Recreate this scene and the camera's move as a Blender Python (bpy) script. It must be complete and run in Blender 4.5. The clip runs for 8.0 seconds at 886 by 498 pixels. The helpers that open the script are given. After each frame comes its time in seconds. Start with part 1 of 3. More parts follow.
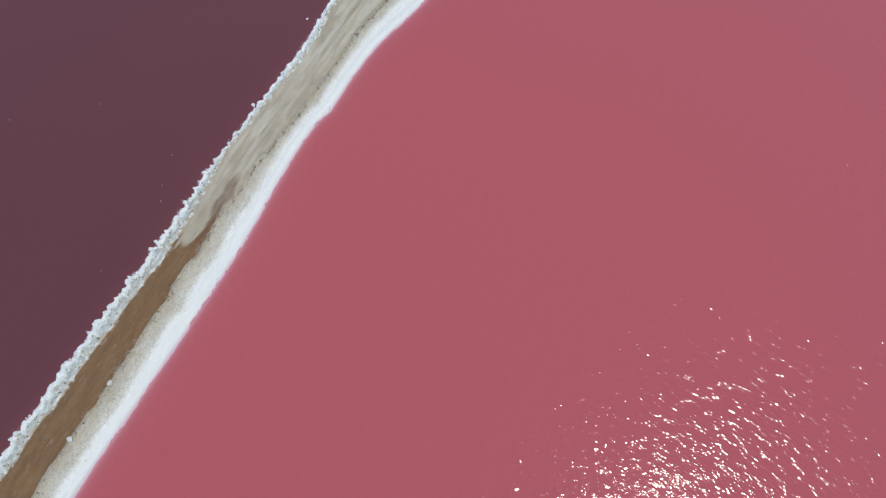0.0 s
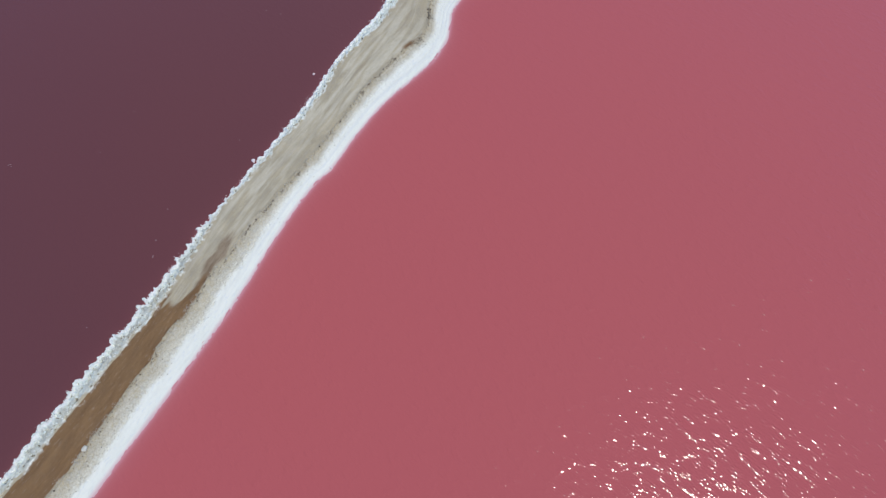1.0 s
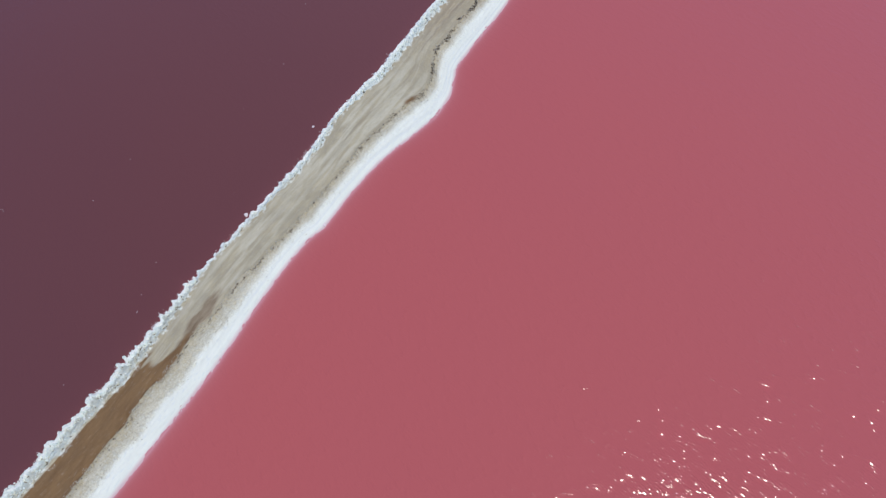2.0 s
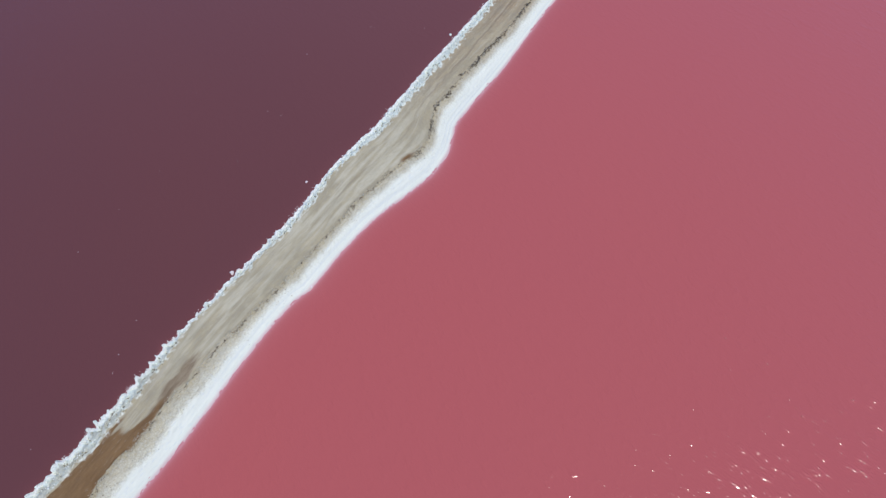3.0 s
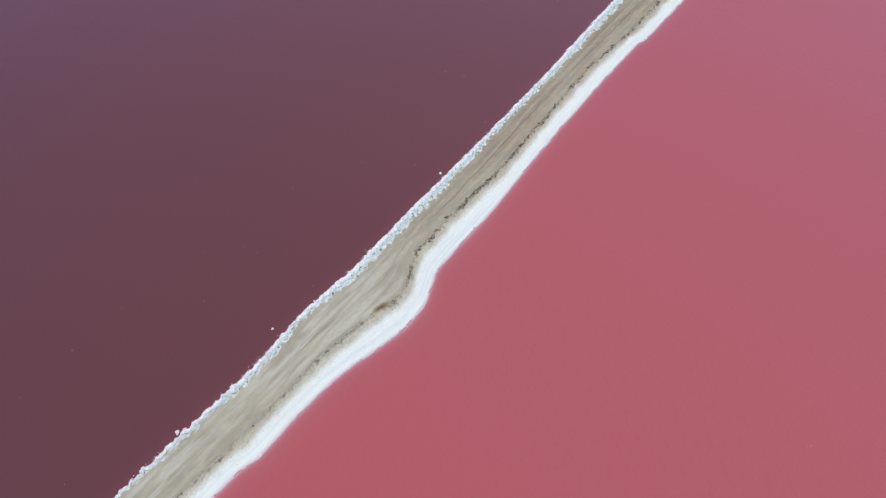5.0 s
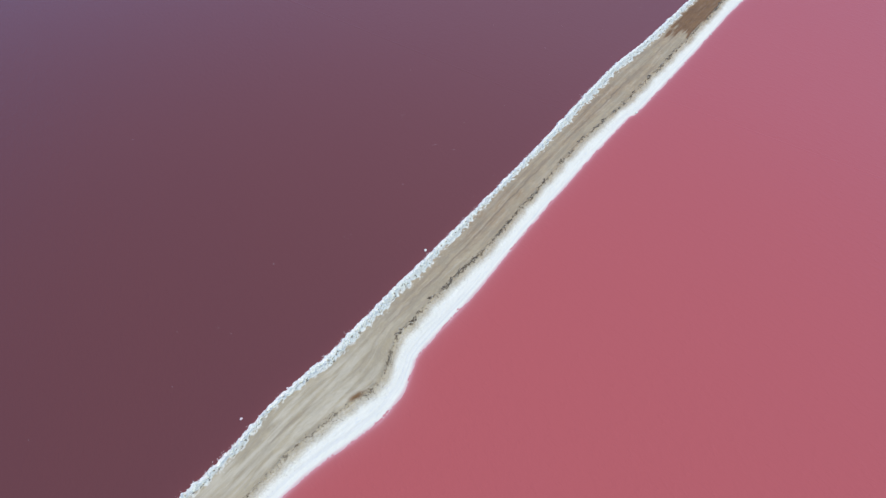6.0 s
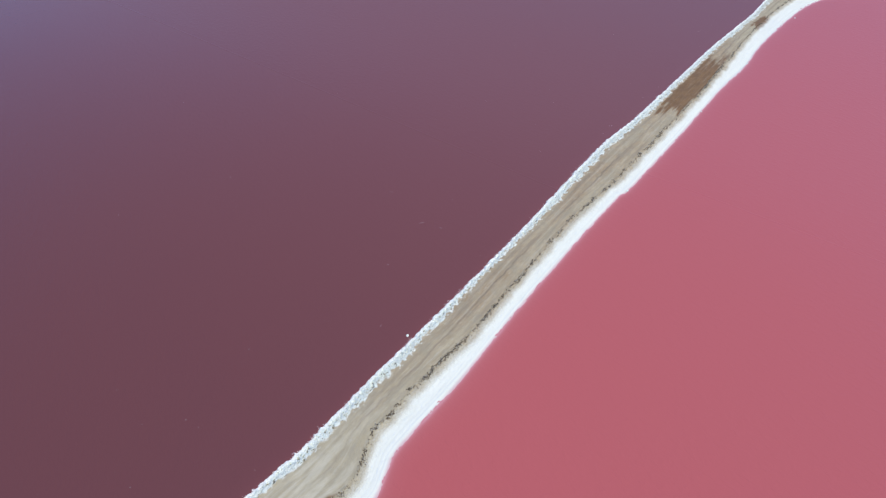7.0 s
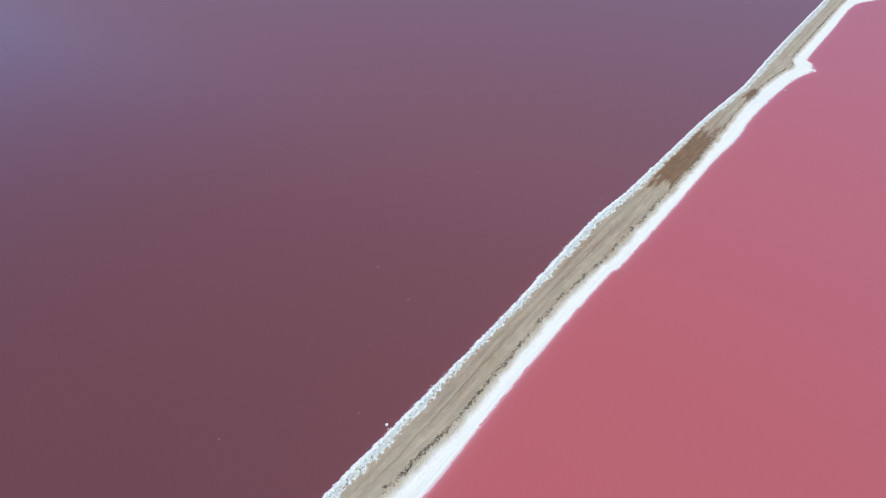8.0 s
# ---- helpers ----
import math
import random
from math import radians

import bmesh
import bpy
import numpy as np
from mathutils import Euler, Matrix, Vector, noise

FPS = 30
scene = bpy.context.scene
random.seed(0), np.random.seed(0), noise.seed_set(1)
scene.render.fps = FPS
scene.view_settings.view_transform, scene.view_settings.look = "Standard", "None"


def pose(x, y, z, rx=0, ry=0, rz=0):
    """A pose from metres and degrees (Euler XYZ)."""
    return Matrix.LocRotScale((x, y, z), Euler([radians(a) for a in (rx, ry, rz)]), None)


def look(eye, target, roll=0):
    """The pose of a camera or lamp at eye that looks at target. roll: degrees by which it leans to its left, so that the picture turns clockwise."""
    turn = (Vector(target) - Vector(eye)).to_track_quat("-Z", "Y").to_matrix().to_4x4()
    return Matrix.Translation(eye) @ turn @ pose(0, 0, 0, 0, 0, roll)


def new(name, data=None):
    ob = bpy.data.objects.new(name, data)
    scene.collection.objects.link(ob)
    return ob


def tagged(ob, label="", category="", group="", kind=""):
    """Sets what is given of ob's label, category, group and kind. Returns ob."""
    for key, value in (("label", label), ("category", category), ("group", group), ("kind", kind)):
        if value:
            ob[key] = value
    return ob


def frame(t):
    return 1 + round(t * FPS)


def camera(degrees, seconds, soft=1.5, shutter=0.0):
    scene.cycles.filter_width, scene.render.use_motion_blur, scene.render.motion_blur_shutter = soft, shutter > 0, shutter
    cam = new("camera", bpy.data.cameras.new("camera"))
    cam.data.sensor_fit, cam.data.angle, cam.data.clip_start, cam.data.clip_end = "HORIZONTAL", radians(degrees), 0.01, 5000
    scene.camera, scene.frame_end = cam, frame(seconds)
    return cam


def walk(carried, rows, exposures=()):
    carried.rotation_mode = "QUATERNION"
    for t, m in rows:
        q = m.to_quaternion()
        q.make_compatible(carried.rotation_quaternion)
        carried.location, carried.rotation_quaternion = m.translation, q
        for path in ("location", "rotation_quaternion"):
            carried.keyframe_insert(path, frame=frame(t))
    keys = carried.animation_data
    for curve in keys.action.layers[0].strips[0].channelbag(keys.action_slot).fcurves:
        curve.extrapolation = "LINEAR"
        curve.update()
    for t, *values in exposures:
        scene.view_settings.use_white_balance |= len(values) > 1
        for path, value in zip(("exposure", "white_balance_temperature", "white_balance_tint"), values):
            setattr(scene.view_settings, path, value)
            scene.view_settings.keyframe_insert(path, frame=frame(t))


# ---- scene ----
cam = camera(76.0, 8.0, soft=1.1)
# seconds, x, y, z, heading, pitch above the horizontal; the gimbal keeps the camera level
ROWS = [
    (0.0, 0.00, 0.00, 45.25, 0.00, -67.79),
    (0.5, 0.68, 2.38, 45.48, 1.60, -66.65),
    (1.0, 1.32, 4.58, 45.72, 2.99, -65.74),
    (1.5, 1.94, 6.70, 45.91, 4.25, -64.73),
    (3.0, 3.86, 13.27, 46.27, 7.72, -61.24),
    (3.5, 4.47, 15.42, 46.43, 8.72, -59.92),
    (4.0, 5.15, 17.70, 46.60, 9.67, -57.98),
    (4.5, 5.89, 19.89, 46.85, 10.50, -55.60),
    (6.0, 8.06, 26.19, 47.71, 11.88, -48.45),
    (6.5, 8.86, 28.37, 48.11, 12.24, -45.50),
    (7.0, 9.57, 30.18, 48.59, 12.52, -42.88),
    (7.5, 10.38, 32.20, 49.20, 12.87, -40.04),
    (8.0, 11.06, 33.96, 49.60, 13.07, -37.38),
]
walk(cam, [(t, pose(x, y, z, 90 + pitch, 0, yaw)) for t, x, y, z, yaw, pitch in ROWS],
     exposures=[(t, 0.27 + stops) for t, stops in ((0.0, -0.02), (1.5, 0.0), (3.5, 0.05), (4.5, 0.08), (6.0, 0.15), (7.0, 0.21), (8.0, 0.25))])

# ---- light ----
SUN_ELEVATION, SUN_AZIMUTH = 71.7, 114.5  # degrees; azimuth clockwise from +y
world = bpy.data.worlds.new("sky")
scene.world = world
world.use_nodes = True
sky = world.node_tree.nodes.new("ShaderNodeTexSky")
sky.sky_type = "NISHITA"
sky.sun_disc = False
sky.air_density, sky.dust_density, sky.ozone_density = 1.15, 0.0, 2.0
sky.sun_elevation, sky.sun_rotation = radians(SUN_ELEVATION), radians(SUN_AZIMUTH)
world.node_tree.nodes["Background"].inputs["Strength"].default_value = 0.09
hue = world.node_tree.nodes.new("ShaderNodeMix")
hue.data_type, hue.blend_type = "RGBA", "MULTIPLY"
hue.inputs[0].default_value, hue.inputs[7].default_value = 1.0, (0.64, 0.865, 1.29, 1)
world.node_tree.links.new(sky.outputs["Color"], hue.inputs[6])
world.node_tree.links.new(hue.outputs[2], world.node_tree.nodes["Background"].inputs["Color"])
sun = new("sun", bpy.data.lights.new("sun", "SUN"))
sun.data.energy, sun.data.angle, sun.data.color = 2.15, radians(0.53), (1.0, 0.95, 0.835)
az, el = radians(SUN_AZIMUTH), radians(SUN_ELEVATION)
sun.matrix_world = look((0, 0, 0), (-math.sin(az) * math.cos(el), -math.cos(az) * math.cos(el), -math.sin(el)))
sun.location = (60, -30, 200)

# ---- the plan of the embankment: s metres along it, d metres across it from the dark lake's edge ----
ORIGIN, ALONG = np.array((-26.966, 14.007)), np.array((0.42839, 0.90359))
ACROSS = np.array((ALONG[1], -ALONG[0]))


def place(s, d):
    """World x and y of a place on the plan."""
    s, d = np.asarray(s, float), np.asarray(d, float)
    return ORIGIN[0] + s * ALONG[0] + d * ACROSS[0], ORIGIN[1] + s * ALONG[1] + d * ACROSS[1]


def lattice(i, j, seed):
    h = (i.astype(np.int64) * 374761393 + j.astype(np.int64) * 668265263 + seed * 1274126177) & 0x7FFFFFFF
    h = ((h ^ (h >> 13)) * 1103515245 + 12345) & 0x7FFFFFFF
    h = ((h ^ (h >> 15)) * 69069 + 7) & 0x7FFFFFFF
    return (h >> 7 & 0xFFFF) / 32767.5 - 1.0


def grain(x, y, seed=0, octaves=1):
    """Smooth value noise between -1 and 1."""
    x, y = np.asarray(x, float), np.asarray(y, float)
    total, gain = np.zeros(np.broadcast(x, y).shape), 1.0
    for o in range(octaves):
        i, j = np.floor(x), np.floor(y)
        fx, fy = x - i, y - j
        fx, fy = fx * fx * (3 - 2 * fx), fy * fy * (3 - 2 * fy)
        a, b = lattice(i, j, seed + o), lattice(i + 1, j, seed + o)
        c, d = lattice(i, j + 1, seed + o), lattice(i + 1, j + 1, seed + o)
        total = total + gain * ((a * (1 - fx) + b * fx) * (1 - fy) + (c * (1 - fx) + d * fx) * fy)
        x, y, gain = x * 2.03 + 17.1, y * 2.03 + 5.7, gain * 0.5
    return total


def smooth(x, low, high):
    t = np.clip((x - low) / (high - low), 0, 1)
    return t * t * (3 - 2 * t)


def curve_through(s, stations):
    """A smooth line through (s, d) stations."""
    k = np.array(stations, float)
    x, y = k[:, 0], k[:, 1]
    h, slope = np.diff(x), np.diff(y) / np.diff(x)
    m = np.zeros(len(x))
    inner = slope[:-1] * slope[1:] > 0
    m[1:-1][inner] = 2 * (slope[:-1] * slope[1:])[inner] / (slope[:-1] + slope[1:])[inner]
    s = np.clip(s, x[0], x[-1])
    i = np.clip(np.searchsorted(x, s) - 1, 0, len(h) - 1)
    t = (s - x[i]) / h[i]
    return (y[i] * (1 + 2 * t) * (1 - t) ** 2 + m[i] * h[i] * t * (1 - t) ** 2
            + y[i + 1] * t * t * (3 - 2 * t) + m[i + 1] * h[i] * t * t * (t - 1))


WEST_WATER = [(-60, 0.09), (-14.2, -0.13), (-4.1, -0.16), (6.2, 0.18), (13.4, -0.14), (21.7, 0.11), (30, 0.36), (35.3, -0.12), (42.7, 0.35), (52.3,
              0.14), (63.1, 0.13), (78.4, -0.03), (93.9, -0.68), (105.2, -1.01), (116.6, -0.34), (154, 0.2), (165, 0.8), (178.2, 1.35), (190, 1.05), (200.7, 0.75), (215, 0.55), (282.8, 0.3), (350, -0.08)]
CRUST = [(-60, 0.87), (-6.1, 0.88), (2, 0.65), (8.2, 0.58), (16.5, 0.53), (22.7, 0.63), (29, 0.85), (34.2, 0.74), (39.5, 0.96), (48, 1.12), (63.1,
         0.92), (76.2, 0.76), (85, 1.09), (107.4, 1.33), (142.1, 1.02), (166, 1.2), (180, 1.3), (196, 1.6), (209.5, 1.75), (282.6, 1.7), (350, 1.25)]
EAST_LIP = [(-60, 3.99), (-4.1, 3.92), (6.1, 3.71), (14.4, 3.71), (18.5, 3.87), (21.6, 4.14), (24.8, 4.45), (27.9, 4.56), (31.6, 4.41), (36.3, 5),
            (40, 5.59), (42.4, 6.23), (44.2, 5.76), (45.8, 4.97), (48, 4.33), (54.4, 4.35), (63, 4.69), (69.5, 4.54), (76.1, 4.24), (87.1, 4.05),
            (98.2, 4.79), (107.3, 4.93), (132.5, 5.18), (146.6, 4.83), (163.4, 4.38), (178, 4.7), (190.2, 5.89), (196.4, 6.84), (202.8, 5.47), (228.4,
            5.55), (276.6, 5.66), (350, 5.45)]
EAST_WATER = [(-60, 6.44), (-14.3, 6.55), (-5.2, 6.66), (3, 6.8), (7.1, 6.78), (11.2, 6.58), (15.4, 6.27), (18.5, 6.12), (22.1, 6.23), (24, 6.71),
              (26.8, 6.71), (30.5, 6.83), (34.2, 7.37), (37.3, 8.17), (40.8, 8.87), (43.5, 8.67), (45.7, 7.88), (46.9, 7.46), (48.5, 7.26), (55.4,
              7.39), (65.1, 7.05), (73.8, 6.79), (84.8, 6.7), (95.2, 6.85), (97, 7.29), (118.6, 7.62), (133.6, 7.63), (148.8, 8.27), (158.4, 7.87),
              (170.4, 8.27), (185, 9.32), (194.2, 11.11), (196.5, 12.05), (197.7, 12.46), (198.7, 12.18), (200.6, 11.38), (203.4, 10.47), (205.3,
              8.97), (210.1, 8.88), (242.5, 9.09), (263.9, 9), (276, 10.14), (285.1, 14.07), (293.3, 14.86), (303.2, 11.59), (315.6, 9.26), (350,
              8.77)]


def shelf(s):
    """The width of the bare grey shelf between the salt bank and the road."""
    return (0.33 + 0.2 * smooth(s, -6, 1)) * (1 - smooth(s, 8, 16.5))


def edges(s):
    """The lines along the embankment: dark water, road's west side, road's east lip, white salt, pink water."""
    near = 1 - smooth(s, 18, 48)
    near = near * (0.3 + 0.7 * (1 - smooth(s, 10, 24)))
    knobs = np.clip(np.abs(grain(s / 0.8, 0 * s, 3, 2)) - 0.12, 0, 1) + 0.7 * np.clip(grain(s / 0.24, 0 * s, 4, 2), 0, 1)
    ww = curve_through(s, WEST_WATER) + 0.05 + 0.07 * near - (0.13 + 0.23 * near) * knobs + 0.05 * grain(s / 2.2, 0 * s, 5, 2)
    rough = 0.12 * grain(s / 4, 0 * s, 11, 2) + 0.16 * grain(s / 0.8, 0 * s, 12, 3) * (0.5 + 0.5 * smooth(s, 20, 45))
    road = curve_through(s, WEST_WATER) + curve_through(s, CRUST) + 0.1 + shelf(s) + rough
    ew = curve_through(s, EAST_WATER) + 0.03 * grain(s / 1.3, 0 * s, 21, 2)
    lip = curve_through(s, EAST_LIP) + 0.12 * grain(s / 1.5, 0 * s, 31, 3)
    white = np.maximum(lip + 0.47, np.minimum(ew - 1.15, lip + 1.45 - 0.15 * smooth(s, 22, 42))) + 0.08 * grain(s / 2.3, 0 * s, 41, 3)
    return ww, road, lip, white, ew


# ---- materials ----
class Nodes:
    """Short ways to write a node tree."""

    def __init__(self, name):
        self.mat = bpy.data.materials.new(name)
        self.mat.use_nodes = True
        self.tree = self.mat.node_tree
        self.bsdf = self.tree.nodes["Principled BSDF"]

    def put(self, socket, value):
        if isinstance(value, bpy.types.NodeSocket):
            self.tree.links.new(value, socket)
        else:
            socket.default_value = value

    def node(self, kind, out=0, **inputs):
        n = self.tree.nodes.new(kind)
        for key, value in inputs.items():
            self.put(n.inputs[key.replace("_", " ")], value)
        return n.outputs[out]

    def math(self, op, a, b=0.0, clamp=False):
        n = self.tree.nodes.new("ShaderNodeMath")
        n.operation, n.use_clamp = op, clamp
        self.put(n.inputs[0], a), self.put(n.inputs[1], b)
        return n.outputs[0]

    def ramp(self, value, low, high, to_low=0.0, to_high=1.0):
        n = self.tree.nodes.new("ShaderNodeMapRange")
        n.interpolation_type = "SMOOTHSTEP"
        for i, x in enumerate((value, low, high, to_low, to_high)):
            self.put(n.inputs[i], x)
        return n.outputs[0]

    def mix(self, factor, a, b):
        n = self.tree.nodes.new("ShaderNodeMix")
        n.data_type = "RGBA"
        self.put(n.inputs[0], factor)
        for socket, x in ((n.inputs[6], a), (n.inputs[7], b)):
            self.put(socket, (*x, 1) if isinstance(x, tuple) else x)
        return n.outputs[2]

    def position(self):
        return self.tree.nodes.new("ShaderNodeNewGeometry").outputs["Position"]

    def plan(self):
        n = self.tree.nodes.new("ShaderNodeUVMap")
        n.uv_map = "plan"
        return n.outputs[0]

    def attribute(self, name):
        n = self.tree.nodes.new("ShaderNodeAttribute")
        n.attribute_name = name
        return n.outputs["Fac"]

    def scaled(self, vector, scale, turn=0.0):
        n = self.tree.nodes.new("ShaderNodeMapping")
        self.put(n.inputs["Vector"], vector)
        n.vector_type = "TEXTURE"
        n.inputs["Scale"].default_value = [1 / k for k in scale]
        n.inputs["Rotation"].default_value = (0, 0, radians(turn))
        return n.outputs[0]

    def noise(self, vector, scale, detail=4.0, rough=0.55):
        return self.node("ShaderNodeTexNoise", Vector=vector, Scale=scale, Detail=detail, Roughness=rough)

    def bump(self, height, distance=1.0, strength=1.0):
        n = self.tree.nodes.new("ShaderNodeBump")
        self.put(n.inputs["Height"], height)
        n.inputs["Distance"].default_value, n.inputs["Strength"].default_value = distance, strength
        return n.outputs[0]

    def finish(self, colour, rough, normal=None, ior=1.5):
        self.put(self.bsdf.inputs["Base Color"], (*colour, 1) if isinstance(colour, tuple) else colour)
        self.put(self.bsdf.inputs["Roughness"], rough)
        self.bsdf.inputs["IOR"].default_value = ior
        if normal is not None:
            self.put(self.bsdf.inputs["Normal"], normal)
        return self.mat


def ground_material():
    """Earth road, damp patches, salt dusting and salt crust; the shares come from the mesh."""
    n = Nodes("salted_earth")
    plan = n.plan()
    salt, damp, rut, mud_and_shade = (n.attribute(a) for a in ("salt", "damp", "rut", "mud_and_shade"))
    clay = n.attribute("clay")
    streak = n.noise(n.scaled(plan, (0.3, 1.3, 1)), 1.0, 7, 0.68)
    thin = n.noise(n.scaled(plan, (1.3, 5, 1)), 1.0, 6, 0.7)
    blotch = n.noise(plan, 0.55, 6, 0.6)
    fine = n.noise(plan, 8.0, 6, 0.72)
    speck = n.noise(plan, 13.0, 5, 0.75)
    pale = n.mix(clay, (0.535, 0.46, 0.295), (0.475, 0.36, 0.21))
    deep = n.mix(clay, (0.38, 0.315, 0.188), (0.315, 0.22, 0.115))
    earth = n.mix(n.ramp(streak, 0.2, 0.8), deep, pale)
    earth = n.mix(n.math("MULTIPLY", n.ramp(thin, 0.5, 0.68), 0.45), earth, (0.52, 0.49, 0.39))
    scuff = n.noise(n.scaled(plan, (0.9, 2.6, 1)), 1.0, 6, 0.7)
    earth = n.mix(n.ramp(scuff, 0.45, 0.7, 0.0, 0.5), earth, n.mix(clay, (0.35, 0.31, 0.23), (0.27, 0.20, 0.125)))
    earth = n.mix(n.ramp(blotch, 0.42, 0.66, 0.0, 0.6), earth, (0.355, 0.305, 0.20))
    lane = n.noise(n.scaled(plan, (0.11, 2.2, 1)), 1.0, 6, 0.62)
    earth = n.mix(n.ramp(lane, 0.5, 0.62, 0.0, 0.22), earth, (0.36, 0.33, 0.25))
    earth = n.mix(n.ramp(lane, 0.46, 0.36, 0.0, 0.22), earth, n.mix(clay, (0.60, 0.56, 0.45), (0.45, 0.38, 0.27)))
    earth = n.mix(n.math("MULTIPLY", clay, n.ramp(lane, 0.48, 0.66, 0.0, 0.5)), earth, (0.235, 0.175, 0.11))
    earth = n.mix(n.math("MULTIPLY", clay, n.ramp(lane, 0.46, 0.32, 0.0, 0.4)), earth, (0.47, 0.40, 0.30))
    earth = n.mix(n.math("MULTIPLY", rut, n.ramp(blotch, 0.3, 0.7, 0.85, 0.45)), earth, (0.21, 0.165, 0.11))
    earth = n.mix(n.ramp(speck, 0.48, 0.72, 0.0, 0.32), earth, (0.24, 0.21, 0.165))
    earth = n.mix(n.math("MULTIPLY", n.attribute("dust"), n.ramp(streak, 0.3, 0.65, 0.25, 0.7)), earth, (0.60, 0.55, 0.40))
    sludge = n.math("ADD", n.attribute("sludge"), n.math("MULTIPLY", n.math("SUBTRACT", scuff, 0.5), 0.5))
    earth = n.mix(n.ramp(sludge, 0.1, 0.85), earth, n.mix(n.ramp(streak, 0.35, 0.65), (0.165, 0.105, 0.055), (0.245, 0.172, 0.10)))
    wet = n.mix(n.ramp(streak, 0.3, 0.7), (0.165, 0.083, 0.023), (0.245, 0.135, 0.045))
    wet = n.mix(n.ramp(blotch, 0.4, 0.75, 0.0, 0.4), wet, (0.15, 0.085, 0.033))
    wet = n.mix(n.math("MULTIPLY", n.ramp(thin, 0.57, 0.68), 0.5), wet, (0.36, 0.28, 0.19))
    edge = n.math("ADD", damp, n.math("MULTIPLY", n.math("SUBTRACT", streak, 0.5), 0.5))
    edge = n.math("ADD", edge, n.math("MULTIPLY", n.math("SUBTRACT", blotch, 0.5), 0.5))
    earth = n.mix(n.ramp(edge, 0.22, 0.85), earth, wet)
    white = n.mix(n.ramp(streak, 0.3, 0.7), (0.765, 0.765, 0.635), (0.815, 0.81, 0.675))
    white = n.mix(n.ramp(thin, 0.52, 0.66, 0.0, 0.4), white, (0.61, 0.65, 0.64))
    white = n.mix(n.math("MULTIPLY", n.attribute("strand"), 0.42), white, (0.60, 0.62, 0.58))
    white = n.mix(n.attribute("crust"), white, n.mix(n.ramp(fine, 0.36, 0.52), (0.52, 0.58, 0.51), (0.84, 0.88, 0.775)))
    mottle = n.noise(plan, 3.2, 4, 0.6)
    white = n.mix(n.math("MULTIPLY", n.attribute("crust"), n.ramp(mottle, 0.44, 0.62, 0.0, 0.7)), white, (0.66, 0.76, 0.675))
    # white salt along the rim, brightened by colour as the sunlit top of its crest
    white = n.mix(n.math("MULTIPLY", n.attribute("rim"), n.ramp(mottle, 0.3, 0.55, 0.7, 1.0)), white, (0.92, 0.90, 0.85))
    old = n.math("MULTIPLY", n.attribute("old"), n.ramp(n.math("ADD", n.math("MULTIPLY", blotch, 0.5), n.math("MULTIPLY", fine, 0.5)), 0.36, 0.56))
    white = n.mix(n.math("MULTIPLY", old, 0.9), white, n.mix(n.ramp(fine, 0.4, 0.62), (0.37, 0.36, 0.275), (0.57, 0.56, 0.45)))
    cover = n.math("ADD", salt, n.math("MULTIPLY", n.math("SUBTRACT", fine, 0.5), 1.1))
    cover = n.math("ADD", cover, n.math("MULTIPLY", n.math("SUBTRACT", blotch, 0.5), 0.5))
    colour = n.mix(n.ramp(cover, 0.1, 1.0), earth, white)
    # mud on lip and verge, and shade painted into the crust's pits
    dark = n.math("ADD", mud_and_shade, n.math("MULTIPLY", n.math("SUBTRACT", fine, 0.5), 1.5))
    dark = n.math("ADD", dark, n.math("MULTIPLY", n.math("SUBTRACT", speck, 0.5), 1.3))
    colour = n.mix(n.ramp(dark, 0.48, 0.75, 0.0, 0.8), colour, (0.12, 0.092, 0.055))
    colour = n.mix(n.attribute("stain"), colour, (0.62, 0.33, 0.335))
    height = n.math("ADD", n.math("MULTIPLY", fine, n.math("ADD", 0.035, n.math("MULTIPLY", n.attribute("crust"), 0.05))), n.math("MULTIPLY", thin, 0.01))
    height = n.math("ADD", height, n.math("MULTIPLY", speck, 0.012))
    rough = n.ramp(edge, 0.35, 0.65, 0.9, 0.6)
    return n.finish(colour, rough, n.bump(height))


def water_material(name, deep, other, far_tint, shallow, calm, ior, smooth_water):
    n = Nodes(name)
    where = n.position()
    wide = n.noise(n.scaled(where, (1, 0.6, 1), 25), 0.02, 3)
    colour = n.mix(n.ramp(wide, 0.3, 0.7), deep, other)
    # the colour blends to a paler tone farther along the bank
    colour = n.mix(n.attribute("far_tint"), colour, far_tint)
    colour = n.mix(n.attribute("shallow"), colour, shallow)
    gust = n.ramp(n.noise(where, 0.06, 3), 0.3, 0.7, 0.85, 1.12)
    swell = n.noise(n.scaled(where, (0.7, 1.6, 1), -50), 1.0, 1, 0.5)
    ripple = n.node("ShaderNodeTexNoise", Vector=n.scaled(where, (2.5, 5.2, 1), -36), Scale=1.0, Detail=0.0, Distortion=0.2)
    cross = n.node("ShaderNodeTexNoise", Vector=n.scaled(where, (4.0, 8.6, 1), -18), Scale=1.0, Detail=0.0, Distortion=0.2)
    burst = n.ramp(n.noise(n.scaled(where, (0.8, 1.5, 1), -40), 1.0, 3), 0.42, 0.72, 0.36, 1.5)
    height = n.math("ADD", n.math("MULTIPLY", swell, 0.02), n.math("ADD", n.math("MULTIPLY", ripple, 0.027), n.math("MULTIPLY", cross, 0.009)))
    height = n.math("MULTIPLY", n.math("MULTIPLY", height, n.math("MULTIPLY", n.attribute("breeze"), calm)), n.math("MULTIPLY", burst, gust))
    return n.finish(colour, n.ramp(n.attribute("chop"), 0.0, 1.0, smooth_water, 0.4), n.bump(height), ior)


